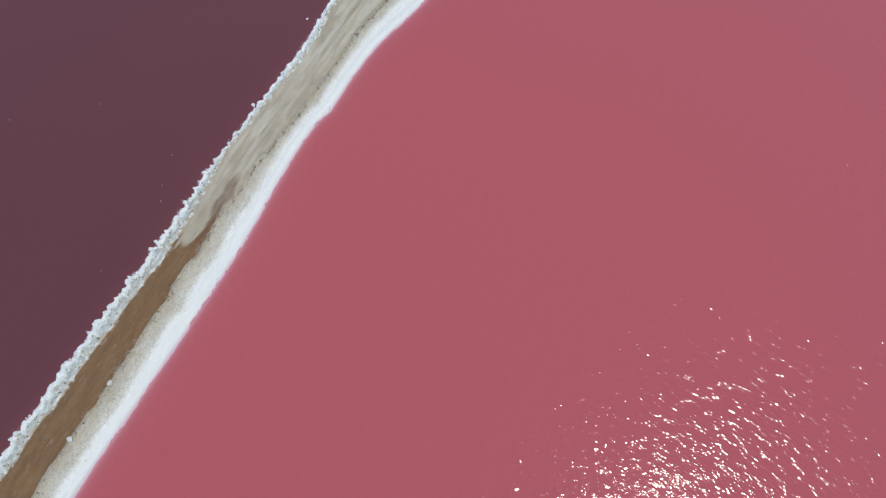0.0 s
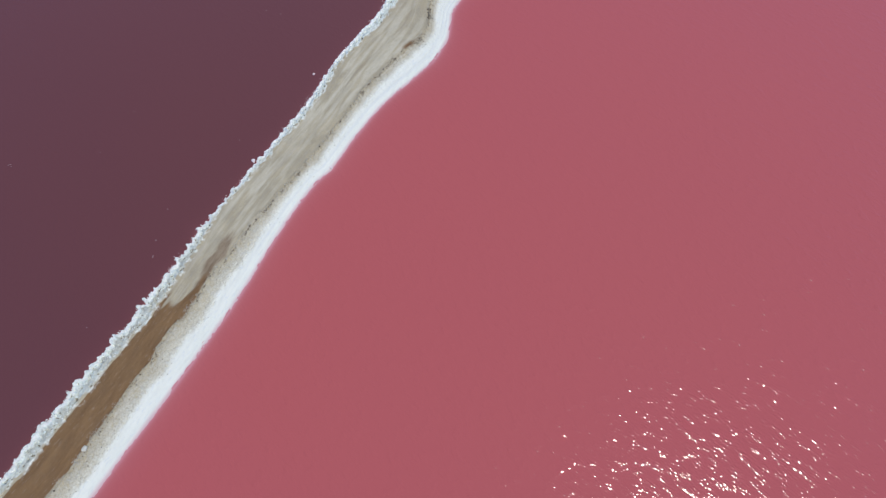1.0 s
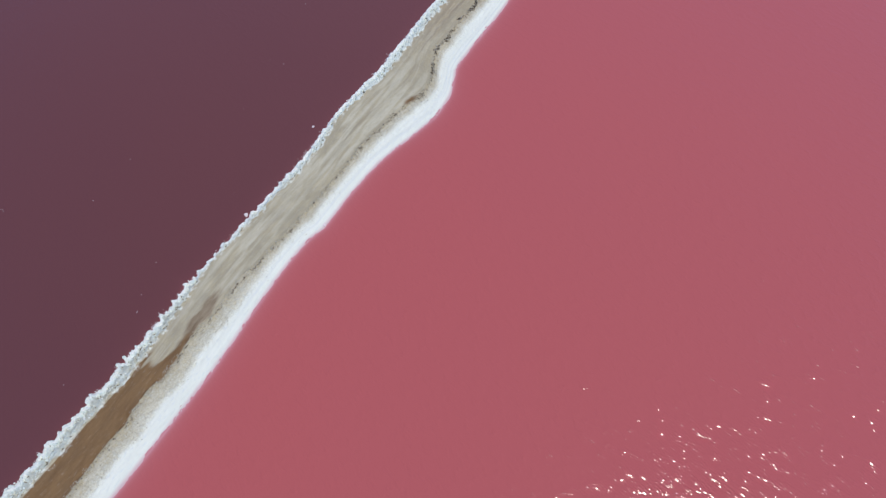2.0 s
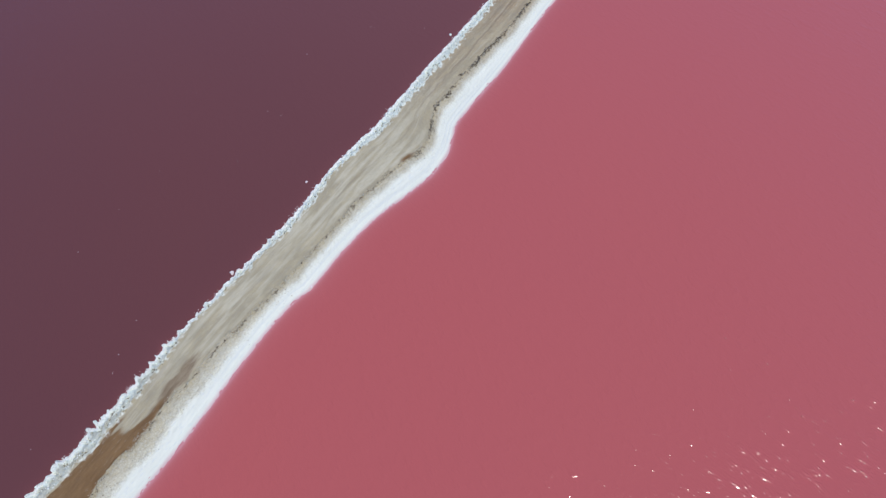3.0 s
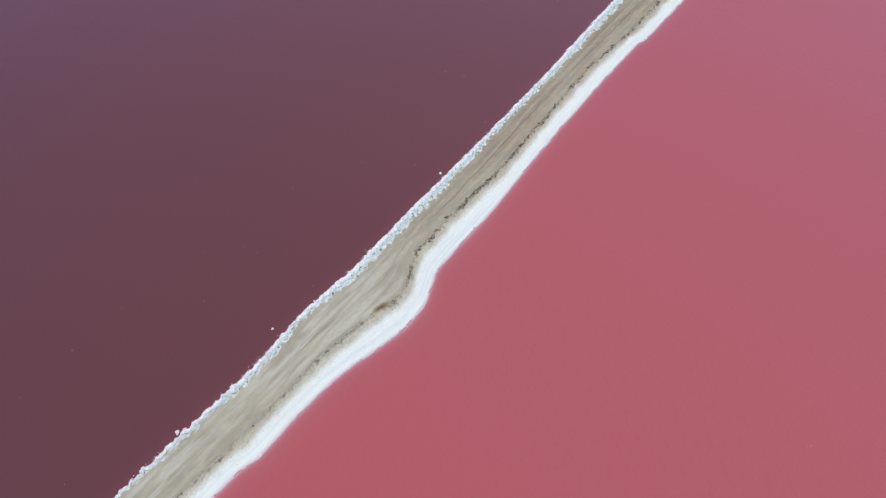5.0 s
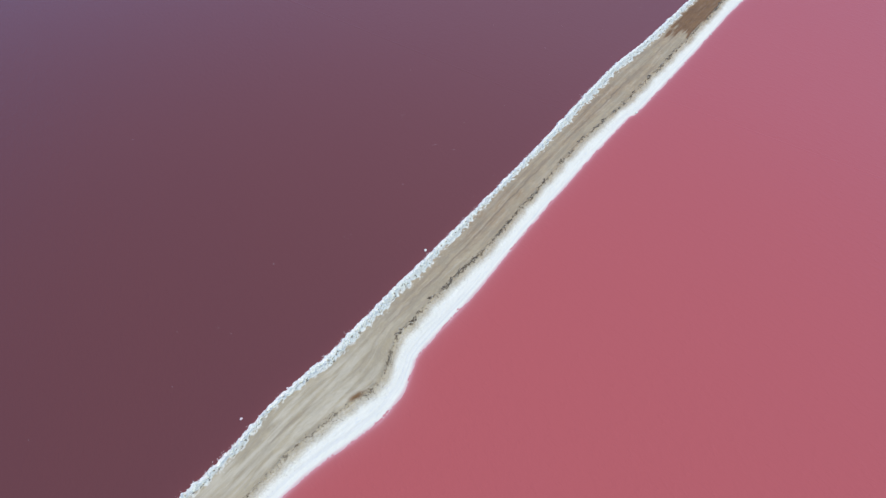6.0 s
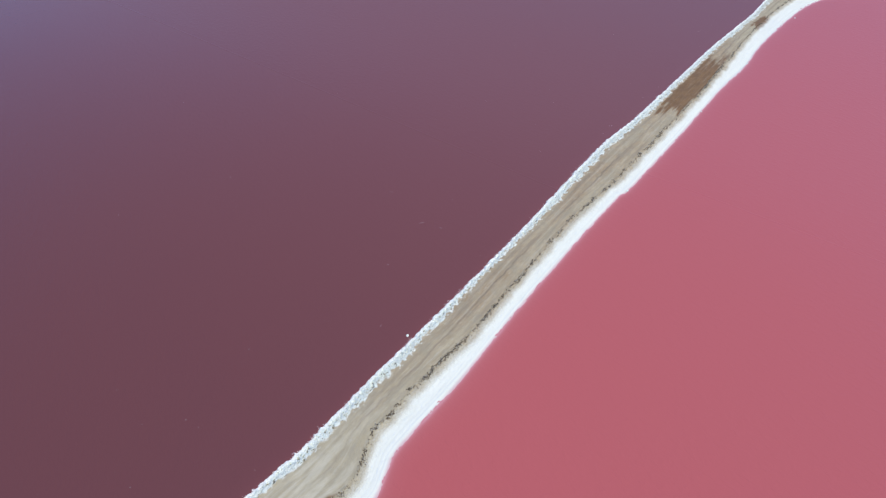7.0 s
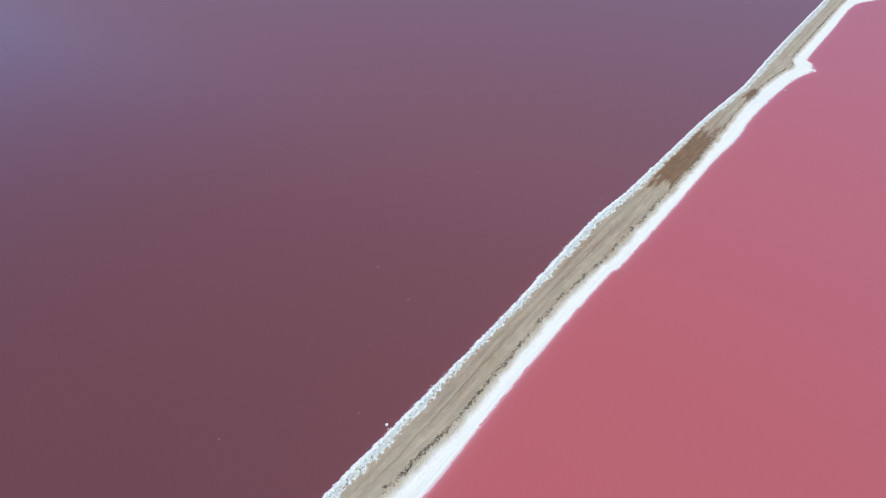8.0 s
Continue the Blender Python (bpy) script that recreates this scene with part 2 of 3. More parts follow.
def salt_material(name, pale, tint):
    n = Nodes(name)
    where = n.position()
    coarse, fine = n.noise(where, 2.2, 5), n.noise(where, 17.0, 5, 0.7)
    colour = n.mix(n.ramp(coarse, 0.35, 0.7), pale, tint)
    colour = n.mix(n.ramp(fine, 0.5, 0.8, 0.0, 0.3), colour, (0.46, 0.52, 0.48))
    info = n.tree.nodes.new("ShaderNodeObjectInfo").outputs["Random"]
    colour = n.mix(n.math("MULTIPLY", info, 0.25), colour, (0.55, 0.61, 0.56))
    return n.finish(colour, 0.55, n.bump(n.math("MULTIPLY", fine, 0.04)))


def clod_material(name, low, high):
    n = Nodes(name)
    island = n.tree.nodes.new("ShaderNodeNewGeometry").outputs["Random Per Island"]
    fine = n.noise(n.position(), 14.0, 5, 0.7)
    single = n.tree.nodes.new("ShaderNodeObjectInfo").outputs["Random"]
    island = n.math("FRACT", n.math("ADD", island, single))
    colour = n.mix(n.ramp(island, low, high), (0.085, 0.062, 0.036), (0.50, 0.46, 0.35))
    colour = n.mix(n.ramp(fine, 0.4, 0.75, 0.0, 0.4), colour, (0.25, 0.22, 0.17))
    return n.finish(colour, 0.9, n.bump(n.math("MULTIPLY", fine, 0.04)))


EARTH = ground_material()
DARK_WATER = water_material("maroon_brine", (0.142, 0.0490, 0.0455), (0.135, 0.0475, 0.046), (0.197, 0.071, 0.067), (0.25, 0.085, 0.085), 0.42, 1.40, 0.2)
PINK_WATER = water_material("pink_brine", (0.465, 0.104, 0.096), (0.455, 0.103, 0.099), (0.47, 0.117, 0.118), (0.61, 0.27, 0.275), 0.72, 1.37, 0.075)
SALT = salt_material("salt_crust", (0.82, 0.86, 0.74), (0.72, 0.78, 0.66))
WHITE_SALT = salt_material("white_salt", (0.89, 0.88, 0.785), (0.83, 0.85, 0.735))
CREAM_SALT = salt_material("cream_salt", (0.70, 0.68, 0.56), (0.60, 0.57, 0.45))
ROSY_SALT = salt_material("rosy_salt_crust", (0.86, 0.75, 0.70), (0.72, 0.57, 0.54))
# mud colour, darkened further for the black shadows among the clods
CLODS = clod_material("mud_clods", 0.45, 0.9)
PALE_CLODS = clod_material("salted_clods", 0.0, 0.1)


def mesh_grid(name, x, y, z, material, shares, plan):
    """A sheet over a grid of rows and columns, with its shares as point attributes."""
    rows, cols = x.shape
    k = np.arange(rows * cols).reshape(rows, cols)
    quads = np.stack([k[:-1, :-1], k[:-1, 1:], k[1:, 1:], k[1:, :-1]], -1).reshape(-1, 4)[:, ::-1]
    me = bpy.data.meshes.new(name)
    me.vertices.add(rows * cols)
    me.vertices.foreach_set("co", np.stack([x, y, z], -1).astype(np.float32).ravel())
    me.loops.add(quads.size)
    me.loops.foreach_set("vertex_index", quads.astype(np.int32).ravel())
    me.polygons.add(len(quads))
    me.polygons.foreach_set("loop_start", np.arange(0, quads.size, 4, dtype=np.int32))
    me.update(calc_edges=True)
    me.polygons.foreach_set("use_smooth", np.ones(len(quads), bool))
    for key, values in shares.items():
        me.attributes.new(key, "FLOAT", "POINT").data.foreach_set("value", np.broadcast_to(values, x.shape).astype(np.float32).ravel())
    uv = me.uv_layers.new(name="plan")
    flat = np.stack([np.broadcast_to(plan[0], x.shape), np.broadcast_to(plan[1], x.shape)], -1).reshape(-1, 2)
    uv.data.foreach_set("uv", flat[quads.ravel()].astype(np.float32).ravel())
    me.materials.append(material)
    me.validate()
    ob = new(name, me)
    if me.polygons[0].normal.z < 0:
        me.flip_normals()
    return ob


# ---- water, two sheets that meet inside the embankment and reach the horizon ----
def water_sheet(name, side, material, label):
    s = np.concatenate([(-4000, -1500, -600, -250, -120, -60, -40), np.arange(-25, 310, 1.0), (320, 335, 350, 400, 700, 1500, 4000)])
    ww, road, lip, white, ew = edges(s)
    shore = ww if side < 0 else ew
    out = np.array((-2.3, -0.5, -0.2, 0, 0.1, 0.25, 0.45, 0.8, 1.3, 2.2, 3.5, 5, 7, 9, 12, 15, 19, 24, 30, 37, 45, 54, 65, 80, 100, 130, 180, 260, 400, 700, 1500, 4000))
    d = shore[:, None] + side * out[None, :]
    d[:, 0] = 3.0
    far = smooth(np.abs(s[:, None]), 300, 1200) * np.ones_like(d)
    x, y = place(s[:, None] * np.ones_like(d), d)
    shore_out = np.clip(out, 0, None)[None, :]
    shallow = (0.7 * np.exp(-shore_out / 0.13) + 0.22 * np.exp(-shore_out / 0.7)) * (1 - far)
    return tagged(mesh_grid(name, x, y, 0 * x, material, {"shallow": shallow, "far_tint": smooth(s[:, None], 0, 130) * np.ones_like(d), "chop": smooth(s[:, None], 45, 150) * np.ones_like(d), "breeze": (1 - 0.45 * smooth(s[:, None], 20, 120)) * (0.8 + 0.4 * smooth(np.abs(d), 15, 70))}, (s[:, None], d)), label, "water", kind="structure")


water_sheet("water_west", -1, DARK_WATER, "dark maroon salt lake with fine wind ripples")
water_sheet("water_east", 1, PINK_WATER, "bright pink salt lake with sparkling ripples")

# ---- the embankment: salt bank, road and salt beach on one relief ----
STATIONS = np.concatenate([np.arange(-420, -60, 6), np.arange(-60, -20, 0.5), np.arange(-20, 72, 0.07), np.arange(72, 170, 0.14),
                           np.arange(170, 312, 0.3), np.arange(312, 640, 3.0)])


def relief(s, d):
    """Height over the plan and the shares of salt, damp, rut, mud with painted shade, stain and the like."""
    ww, road, lip, white, ew = (e[:, None] for e in edges(s[:, 0]))
    s = s * np.ones_like(d)
    wide = lip - road
    near, middle = 1 - smooth(s, 8, 22), smooth(s, 38, 60)
    # salt bank: a knobbly rim at the water, pits and hollows behind it
    rim = smooth(d, ww - 0.2, ww + 0.1) * (1 - smooth(d, road - 0.25, road + 0.1))
    lumps = grain(s / 0.42, d / 0.38, 51, 3)
    pits = smooth(-grain(s / 0.18, d / 0.15, 58, 2), 0.38, 0.8) * smooth(d, ww + 0.12, ww + 0.4)
    z = -0.35 + 0.55 * smooth(d, ww - 0.32, ww + 0.1) + 0.33 * smooth(d, ww + 0.05, road)
    z = z - 0.30 * smooth(d, lip + 0.1, white + 0.3) - 0.23 * smooth(d, white, ew) - 0.4 * smooth(d, ew - 0.1, ew + 1.0)
    crest = np.exp(-((d - ww - 0.16) / 0.16) ** 2)
    z = z + rim * (0.06 + 0.08 * crest + (0.09 + 0.06 * crest) * lumps + 0.07 * grain(s / 0.16, d / 0.14, 59, 2) - 0.2 * pits)
    # road: two shallow wheel ruts and loose grit
    rut = 0.45 * np.exp(-((d - road - 0.2 * wide) / 0.22) ** 2) + np.exp(-((d - road - 0.5 * wide - 0.1 * grain(s / 9, 0 * s, 63, 2)) / 0.13) ** 2)
    rut = rut * (0.7 + 0.45 * grain(s / 9, 0 * s, 61, 2)) * (0.3 + 0.7 * smooth(s, 42, 68))
    rut = rut * smooth(d, road, road + 0.3) * (1 - smooth(d, lip - 0.4, lip - 0.1))
    z = z - 0.045 * rut + 0.014 * grain(s / 1.1, d / 0.35, 66, 3) + 0.01 * grain(s / 0.16, d / 0.16, 67, 2)
    # the east lip and the crumbly verge below it
    ridge = np.exp(-((d - lip - 0.12) / 0.2) ** 2)
    z = z + ridge * (0.05 + 0.14 * np.clip(grain(s / 0.28, d / 0.28, 71, 3), -0.4, 1))
    verge = smooth(d, lip - 0.05, lip + 0.15) * (1 - smooth(d, white - 0.2, white + 0.5))
    gravel = grain(s / 0.22, d / 0.2, 75, 3)
    z = z + (0.06 + 0.03 * near) * verge * gravel
    # the beach, in low terraces left by the falling water
    beach = smooth(d, white, white + 0.3)
    terrace = grain(s / 16, (ew - d) / 0.16, 81, 2)
    z = z + beach * (1 - smooth(d, ew - 0.5, ew - 0.1)) * (0.025 * terrace + 0.02 * grain(s / 0.6, d / 0.3, 83, 3))
    # cover of salt
    inner = road - 0.02 - 0.2 * shelf(s) + 0.14 * grain(s / 0.9, d / 0.9, 56, 2)
    salt = 1.1 - 0.4 * smooth(d, inner - 0.25, inner + 0.15) - 0.7 * smooth(d, road - 0.4, road + 0.4)
    salt = salt + (0.5 + 0.2 * middle) * grain(s / 0.3, d / 0.22, 57, 3) * np.exp(-((d - inner - 0.05) / 0.38) ** 2)
    salt = salt + (0.29 + 0.02 * near) * smooth(d, lip, lip + 0.35) + 0.25 * smooth(d, lip + 0.15, white)
    salt = salt + 0.65 * smooth(d, white - 0.75 + 0.4 * near, white + 0.5)
    crust = 1 - smooth(d, inner - 0.1, inner + 0.1)
    dust = smooth(s, 8, 18) * (1 - smooth(s, 38, 54)) * smooth(grain(s / 4, d / 0.4, 68, 3), -0.3, 0.7) * smooth(d, road, road + 0.4) * (1 - smooth(d, lip - 0.5, lip))
    # damp brown stretches of the road
    wander = 1.6 * grain(s / 2.5, d / 0.5, 95, 2)
    patch = smooth(s, -62, -42) * (1 - smooth(s + 0.7 * wander - 2.6 * smooth(d, road + 0.45 * wide, road + 0.85 * wide), 5.9, 8.0))
    patch = patch * smooth(d, road - 0.05, road + 0.18) * (1 - smooth(d, lip - 0.15, lip + 0.1))
    chalk = patch * smooth(grain(s / 1.9, d / 0.12, 64, 3), 0.25, 0.8) * (1 - smooth(s, -9.5, -8)) * smooth(s, -13.5, -11.5) * np.exp(-((d - 2.65 - 0.15 * (s + 10.5)) / 0.4) ** 2)
    salt = salt + 0.5 * chalk
    tail = 0.72 * smooth(s, 3, 7) * (1 - smooth(s, 10, 17)) * np.exp(-((d - lip + 0.12 + 0.08 * (s - 6)) / 0.38) ** 2)
    tail = np.maximum(tail, np.minimum(0.62, 1.3 * np.exp(-((s - 11.8) / 2.1) ** 2 - ((d - lip + 0.75 + 0.06 * (s - 11.8)) / 0.5) ** 2)))
    tail = tail * (1 - 0.35 * smooth(grain(s / 3.5, d / 0.14, 65, 2), 0.45, 0.8))
    sway = 3.0 * grain(s / 4, d / 0.5, 96, 3)
    second = smooth(s + sway, 118.5, 124) * (1 - smooth(s + sway, 140, 156)) * smooth(d, road + 0.05, road + 0.5) * (1 - smooth(d, lip - 0.2, lip + 0.15))
    third = smooth(s + wander, 166.5, 169.5) * (1 - smooth(s + wander, 173, 178)) * smooth(d, road + 0.3, road + 1.2)
    rust = 0.85 * np.exp(-((s - 40.4) / 1.1) ** 2 - ((d - lip + 0.1) / 0.4) ** 2)
    damp = np.maximum.reduce([rust, patch, second * (0.9 + 0.25 * grain(s / 7, d / 0.25, 98, 2)), third])
    # dark mud in a broken line along the lip and specks on the verge; shade painted into that line and the crust pits
    band = np.exp(-((d - lip - 0.2) / 0.42) ** 2)
    dash = np.exp(-((d - lip - 0.12 - 0.22 * grain(s / 0.38, 0 * s, 93, 2)) / 0.12) ** 2)
    mud_and_shade = dash * (0.06 + 0.1 * middle + 0.12 * smooth(s, 98, 113) * (1 - smooth(s, 150, 175)) + (0.4 + 0.4 * smooth(s, 33, 50)) * grain(s / 0.4, d / 0.3, 91, 3))
    mud_and_shade = mud_and_shade + band * (0.27 + 0.12 * grain(s / 0.8, d / 0.5, 92, 2)) + (0.12 + (0.26 - 0.04 * near) * grain(s / 0.17, d / 0.13, 94, 2)) * verge
    # pits darkened by colour, for the shade inside them
    mud_and_shade = mud_and_shade + (0.08 + 0.85 * pits) * crust * smooth(d, ww, ww + 0.4)
    stain = 0.8 * smooth(d, ew - 0.45, ew + 0.03) + 0.55 * (1 - smooth(d, ww - 0.14, ww + 0.03))
    clay = smooth(s, 40, 65) * (1 - 0.7 * smooth(s, 152, 163)) * (0.8 + 0.3 * grain(s / 6, d / 2, 97, 2))
    clay = clay * (1 - 0.35 * smooth(d, road + 0.55 * wide, road + 0.75 * wide))
    return z, {"salt": salt, "damp": damp, "rut": rut, "mud_and_shade": mud_and_shade, "stain": stain, "crust": crust, "clay": np.clip(clay, 0, 1),
               "strand": beach * smooth(terrace, 0.1, 0.7) * (0.25 + 0.75 * smooth(d, ew - 1.3, ew - 0.6)), "old": crust * smooth(d + 0.15 * lumps, ww + 0.36, ww + 0.68) * (0.95 - 0.6 * smooth(s, 8, 40) + 0.5 * smooth(s, 160, 185)),
               "rim": np.exp(-((d - ww - 0.1) / 0.16) ** 2), "sludge": tail, "dust": dust}


def strip(name, first, last, columns, label, category):
    """A strip of the embankment between two of its lines."""
    s = STATIONS[:, None]
    lines = edges(STATIONS)
    a, b = lines[0] - 1.0, lines[4] + 1.6
    lines = (a, lines[1], lines[2] + 0.0, b)
    t = np.linspace(0, 1, columns)[None, :]
    d = lines[first][:, None] * (1 - t) + lines[last][:, None] * t
    z, shares = relief(s, d)
    x, y = place(s * np.ones_like(d), d)
    west = (curve_through(STATIONS, WEST_WATER) + curve_through(STATIONS, CRUST) + shelf(STATIONS))[:, None]
    east = curve_through(STATIONS, EAST_LIP)[:, None]
    across = np.minimum(d - west, 0) + 3.4 * np.clip((d - west) / (east - west), 0, 1) + np.maximum(d - east, 0)
    return tagged(mesh_grid(name, x, y, z, EARTH, shares, (s, across)), label, category, kind="structure")


bank = strip("salt_bank", 0, 1, 40, "lumpy blue-white salt crust bank beside the dark lake", "salt bank")
road = strip("road", 1, 2, 46, "pale earth track with wheel ruts and damp brown patches", "dirt road")
beach = strip("salt_beach", 2, 3, 58, "smooth white salt beach along the pink lake", "salt beach")


# ---- salt blocks and clods ----
def chunk(seed, count=13, flat=0.75):
    """A rough block: the hull of points on an uneven ball."""
    r = random.Random(seed)
    bm = bmesh.new()
    for k in range(count):
        h = 1 - 2 * (k + 0.5) / count
        a, w = k * 2.39996 + r.uniform(-0.4, 0.4), math.sqrt(1 - h * h)
        q = r.uniform(0.6, 1.25)
        bm.verts.new((q * w * math.cos(a), q * w * math.sin(a), q * h * flat))
    bmesh.ops.convex_hull(bm, input=bm.verts)
    bmesh.ops.recalc_face_normals(bm, faces=bm.faces)
    return bm


def chunk_mesh(seed, material, count=13):
    me = bpy.data.meshes.new("salt_block")
    bm = chunk(seed, count)
    bm.to_mesh(me)
    bm.free()
    me.materials.append(material)
    return me


def height_at(s, d):
    z, _ = relief(np.asarray(s, float).reshape(-1, 1), np.asarray(d, float).reshape(-1, 1))
    return z[:, 0]


def rubble(name, s, d, size, material, label, category, sink=0.25):
    """Many chunks in one mesh, each resting in the relief."""
    shapes = []
    for k in range(8):
        bm = chunk(100 + k, 11, 0.6)
        bm.verts.index_update()
        shapes.append((np.array([v.co[:] for v in bm.verts]), np.array([[v.index for v in f.verts] for f in bm.faces])))
        bm.free()
    z = np.maximum(height_at(s, d), -0.02)
    x, y = place(s, d)
    turn, pick = np.random.uniform(0, 6.28, len(s)), np.random.randint(0, 8, len(s))
    verts, faces, base = [], [], 0
    for i in range(len(s)):
        co, f = shapes[pick[i]]
        c, q = math.cos(turn[i]), math.sin(turn[i])
        w = co * size[i]
        verts.append(np.stack([x[i] + c * w[:, 0] - q * w[:, 1] * 0.8, y[i] + q * w[:, 0] + c * w[:, 1] * 0.8, z[i] + w[:, 2] + size[i] * sink], -1))
        faces.append(f + base)
        base += len(co)
    verts, faces = np.concatenate(verts), np.concatenate(faces)
    me = bpy.data.meshes.new(name)
    me.from_pydata(verts.tolist(), [], faces.tolist())
    me.materials.append(material)
    return tagged(new(name, me), label, category, kind="stuff")


def spread(start, end, per_metre):
    return np.random.uniform(start, end, int((end - start) * per_metre))


# crumbled salt along the dark lake, thickest on the knobs of the rim
s = np.concatenate([spread(-22, 60, 130), spread(60, 96, 90), spread(96, 306, 45)])
ww, rd, lip, white, ew = edges(s)
d = ww + np.where(np.random.uniform(0, 1, len(s)) < 0.85, np.random.normal(0.02, 0.1, len(s)), np.random.uniform(0, 1, len(s)) * (rd - ww - 0.15))
d = d - 0.3 * np.clip(grain(s / 0.7, 0 * s, 5, 2) - 0.15, 0, 1) * np.random.uniform(0, 1, len(s))
size = (0.018 + (0.035 + 0.06 * (1 - smooth(s, 8, 26))) * np.random.uniform(0, 1, len(s)) ** 3.5) * (1 + 0.35 * grain(s / 1.5, 0 * s, 6, 2))
rubble("salt_rubble", s, d, size, WHITE_SALT, "crumbled white salt along the dark water's edge", "salt rubble", 0.0)
s = np.concatenate([spread(-22, 100, 90), spread(100, 306, 45)])
d = edges(s)[0] - 0.02 - np.abs(np.random.normal(0, 0.12, len(s))) * (0.7 + 0.8 * np.clip(grain(s / 1.1, 0 * s, 8, 2), -0.5, 1))
rubble("rosy_salt_rubble", s, d, 0.02 + 0.06 * np.random.uniform(0, 1, len(s)) ** 3, ROSY_SALT, "half-sunk rosy salt crumbs in the dark water", "salt rubble", 0.0)

# mud and salt clods along the road's east lip; the dark ones also stand in for shadows there
s = np.concatenate([spread(-22, 96, 220), spread(96, 306, 90)])
ww, rd, lip, white, ew = edges(s)
keep = np.random.uniform(-0.5, 0.9, len(s)) < 1.8 * grain(s / 0.7, 0 * s, 91, 2) - 0.05
s, lip, white = s[keep], lip[keep], white[keep]
d = lip + 0.2 * grain(s / 0.5, 0 * s, 90, 2) + np.random.normal(0.1, 0.15, len(s)) * (1 - 0.3 * smooth(s, 36, 52)) + (1 - smooth(s, 36, 52)) * np.random.uniform(0, 1, len(s)) ** 7 * (white - lip)
size = 0.012 + (0.05 + 0.04 * smooth(s, 35, 52)) * np.random.uniform(0, 1, len(s)) ** 4
far = s > 35
rubble("earth_clods", s[far], d[far], size[far], CLODS, "dark and pale earth clods along the track's edge", "earth clods", 0.3)
crumbs = spread(-22, 15, 70)
ww, rd, lip, white, ew = edges(crumbs)
inland = lip + 0.1 + np.random.uniform(0, 1, len(crumbs)) ** 1.4 * (white - lip - 0.1)
grit = 0.014 + 0.045 * np.random.uniform(0, 1, len(crumbs)) ** 3
s, d, size = (np.concatenate(pair) for pair in ((s[~far], crumbs), (d[~far], inland), (size[~far], grit)))
rubble("salted_clods", s, d, size, PALE_CLODS, "pale salt-crusted clods along the grey track's edge", "earth clods", 0.3)

# flecks of salt foam adrift on the dark lake, single or strung out in short curls
r = random.Random(9)
s, d = [], []
for k in range(190):
    a, b, turn = r.uniform(-25, 190), -1.0 - r.expovariate(1 / 17), r.uniform(0, 6.28)
    for _ in range(1 if k % 3 else r.randint(3, 9)):
        s.append(a), d.append(b)
        a, b, turn = a + 0.09 * math.cos(turn), b + 0.09 * math.sin(turn), turn + r.uniform(-0.1, 0.7)
s, d = np.array(s), np.minimum(np.array(d), -0.9)
rubble("salt_foam", s, d, 0.024 + 0.042 * np.random.uniform(0, 1, len(s)) ** 2, ROSY_SALT, "pale salt foam flecks and curls drifting on the dark lake", "salt foam", 0.0)

# single large salt blocks that stand out from the bank
BLOCKS = [chunk_mesh(k, SALT, 14) for k in range(8)]
CREAM_BLOCKS = [chunk_mesh(43 + k, CREAM_SALT, 18) for k in range(2)]
ROSY_BLOCKS = [chunk_mesh(20 + k, ROSY_SALT, 14) for k in range(3)]


def block(s, d, size, meshes, k, name="salt_block", sink=0.3, tall=0.8):
    z = max(float(height_at([s], [d])[0]), -0.05)
    x, y = place(s, d)
    ob = new(name, meshes[k % len(meshes)])
    ob.matrix_basis = pose(float(x), float(y), z + size * sink, 0, 0, k * 47 % 360) @ Matrix.Diagonal((size, size * (0.7 + 0.05 * (k % 7)), size * tall, 1))
    return ob


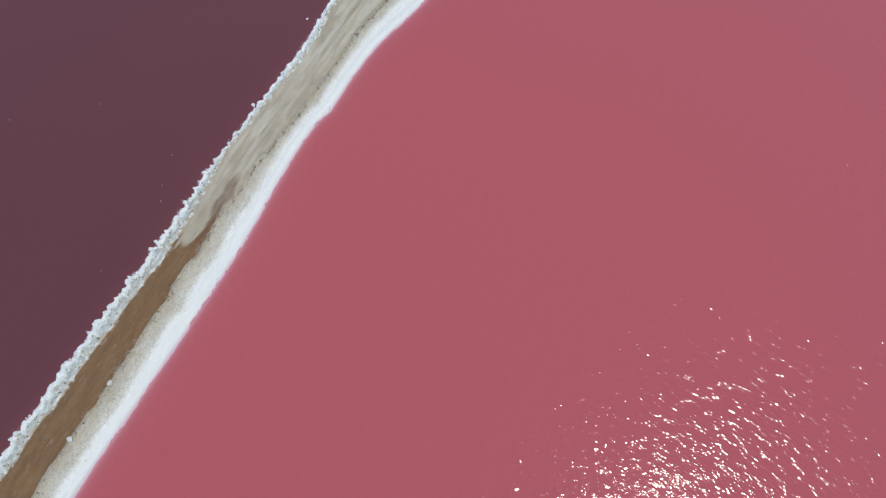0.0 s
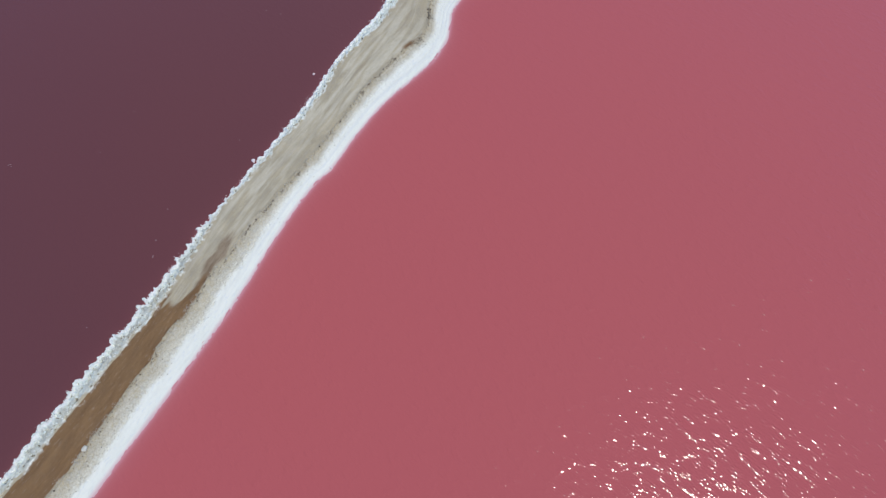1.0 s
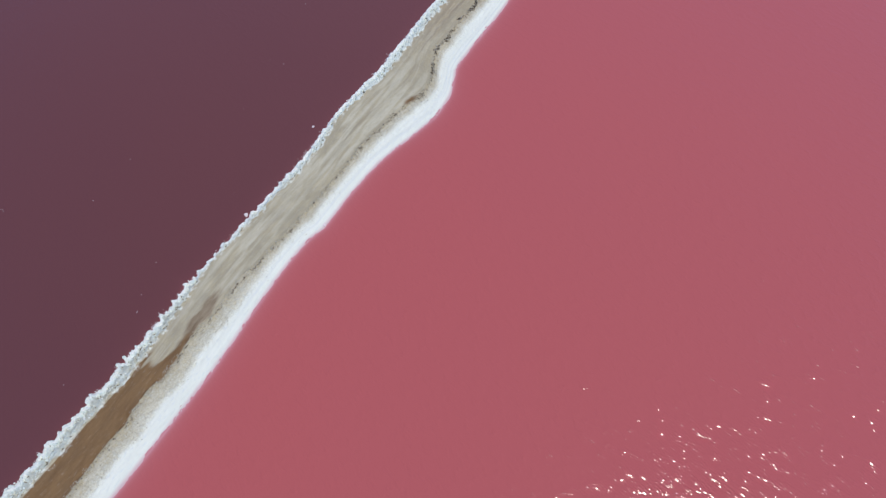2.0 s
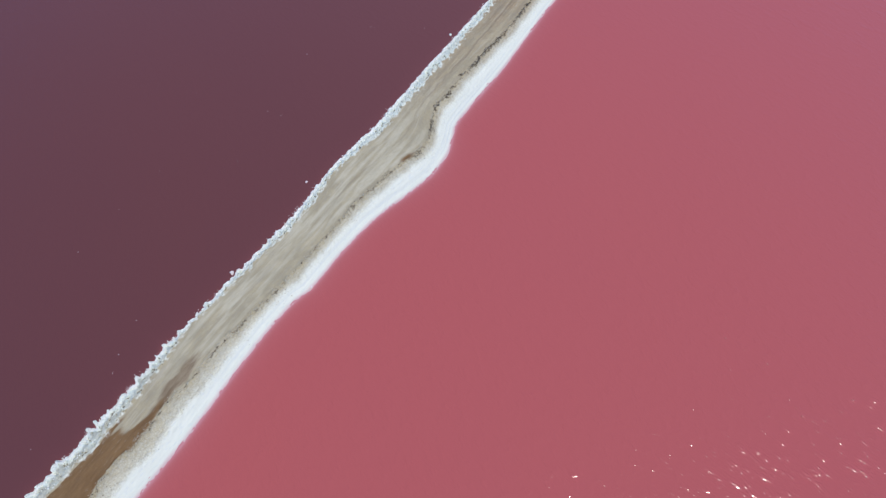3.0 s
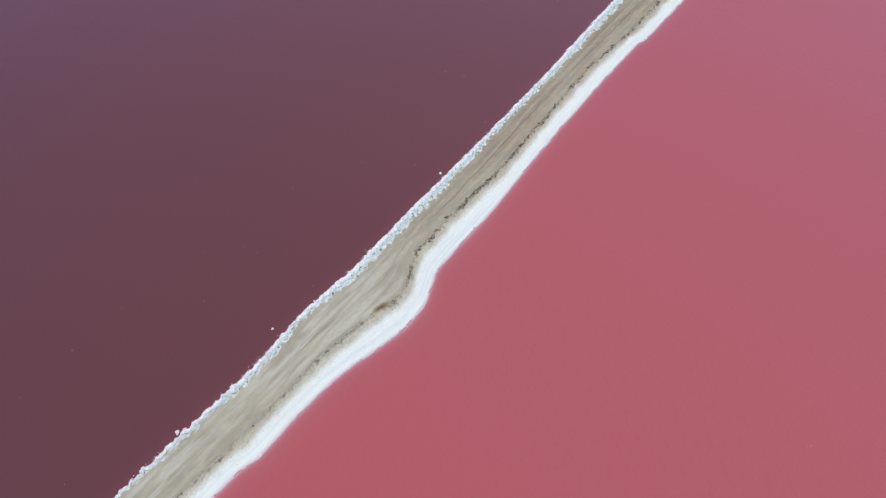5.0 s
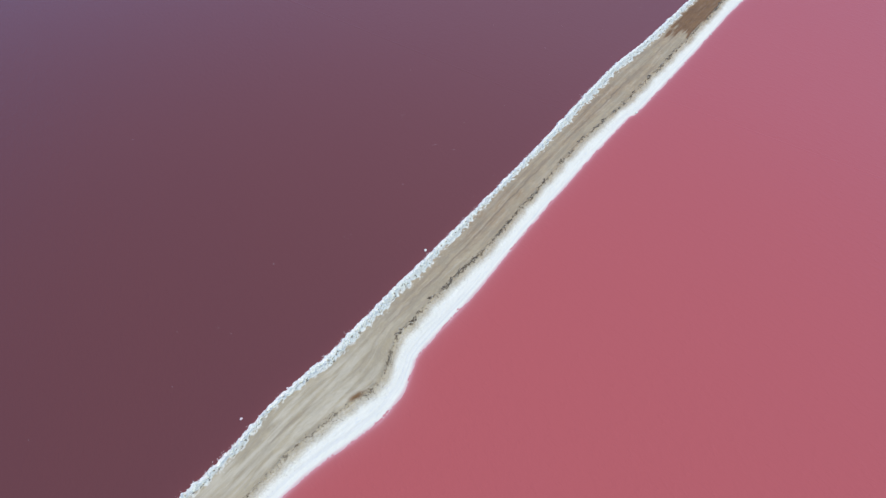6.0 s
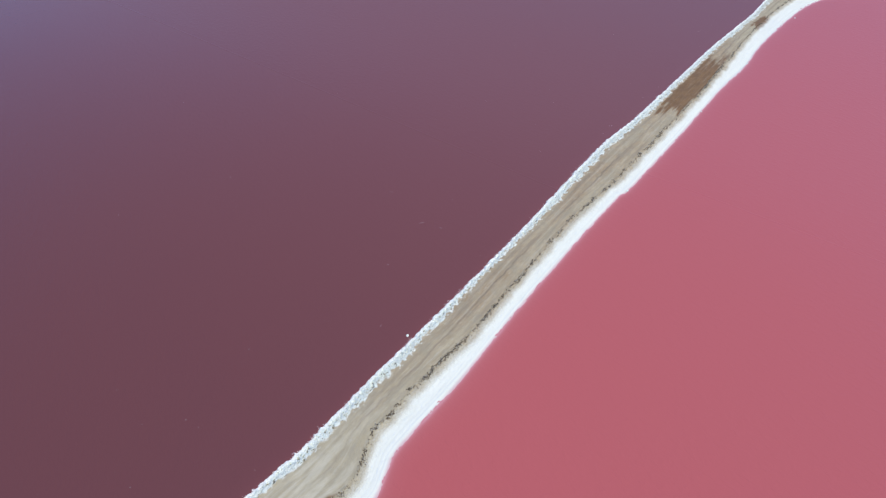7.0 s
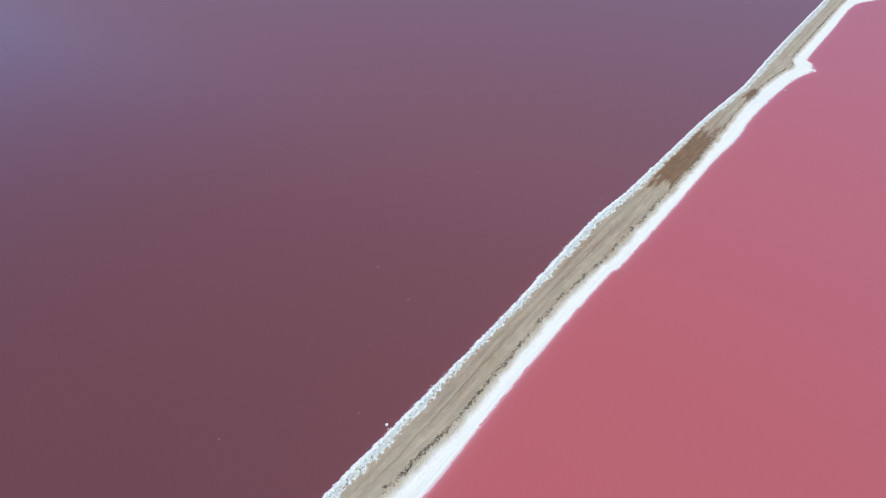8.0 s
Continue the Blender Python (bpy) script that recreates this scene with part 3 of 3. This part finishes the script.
for s, d, size, rosy, name, label in [
    (21.26, -0.42, 0.33, True, "salt_boulder", "pinkish salt boulder in the dark water beside the bank"),
    (21.78, -0.12, 0.2, True, "salt_boulder", "pinkish salt boulder in the dark water beside the bank"),
    (32.79, -1.22, 0.2, True, "salt_boulder", "lone pale salt boulder standing in the dark water"),
    (58.35, -0.61, 0.24, False, "salt_boulder", "white salt boulder at the dark water's edge"),
    (-7.05, -0.45, 0.27, False, "salt_boulder", "white salt boulder at the dark water's edge"),
    (-6.1, -0.36, 0.3, False, "salt_boulder", "white salt boulder at the dark water's edge"),
    (24.11, 6.5, 0.2, True, "salt_boulder", "pinkish salt boulder on the white beach edge"),
    (97.05, 7.08, 0.3, False, "salt_boulder", "white salt lump on the white beach edge"),
    (125.69, 7.5, 0.22, False, "salt_boulder", "white salt lump on the white beach edge"),
    (149.53, 8.12, 0.22, False, "salt_boulder", "white salt lump on the white beach edge"),
    (180.1, 9.5, 0.3, False, "salt_boulder", "small salt boulder standing in the pink water"),
    (4.72, -0.28, 0.22, False, "salt_boulder", "white salt boulder at the dark water's edge"),
    (5.54, -0.18, 0.19, False, "salt_boulder", "white salt boulder at the dark water's edge"),
    (37.31, -0.23, 0.13, True, "salt_boulder", "small pinkish salt boulder at the dark water's edge"),
    (-5.81, 4.02, 0.27, False, "salt_boulder", "pale salt boulder on the track's edge"),
    (-10.42, 3.97, 0.25, False, "salt_boulder", "pale salt boulder on the track's edge"),
]:
    tagged(block(s, d, size, CREAM_BLOCKS if 3 < d < 5 else ROSY_BLOCKS if rosy else BLOCKS, int(s * 7), name, 0.15 if d < 0 else 0.3, 0.35 if d > 5 else 0.8), label, "salt boulder", "salt boulders")

r = random.Random(4)
k = 0
while k < 290:
    s = r.uniform(-16, 60)
    if r.uniform(-0.6, 0.6) > float(grain(np.array([s / 1.2]), np.zeros(1), 12, 2)[0]):
        continue
    waters_edge, track = (float(e[0]) for e in edges(np.array([s]))[:2])
    d = waters_edge + (r.gauss(0.03, 0.1) if r.random() < 0.5 else r.uniform(0.1, 0.75) * (track - waters_edge))
    block(s, d, 0.035 + (0.04 + 0.08 * (s < 14)) * r.random() ** 2, BLOCKS, k, sink=0.15).parent = bank
    k += 1

# larger mud clods along the road's east lip, their dark colour partly painted shadow
CLOD_SHAPES, PALE_SHAPES = [], []
for k in range(6):
    me = chunk_mesh(60 + k, CLODS, 12)
    me.name = "earth_clod"
    CLOD_SHAPES.append(me)
    me = chunk_mesh(70 + k, PALE_CLODS, 12)
    me.name = "earth_clod"
    PALE_SHAPES.append(me)
for k in range(280):
    s = -14 + 88 * (k + r.random()) / 280 if k % 4 else 58 + 13 * r.random()
    d = float(edges(np.array([s]))[2][0]) + r.gauss(0.08, 0.1)
    block(s, d, 0.03 + 0.07 * r.random() ** 2, PALE_SHAPES if s < 35 and k % 5 else CLOD_SHAPES, k, "earth_clod", 0.25).parent = road
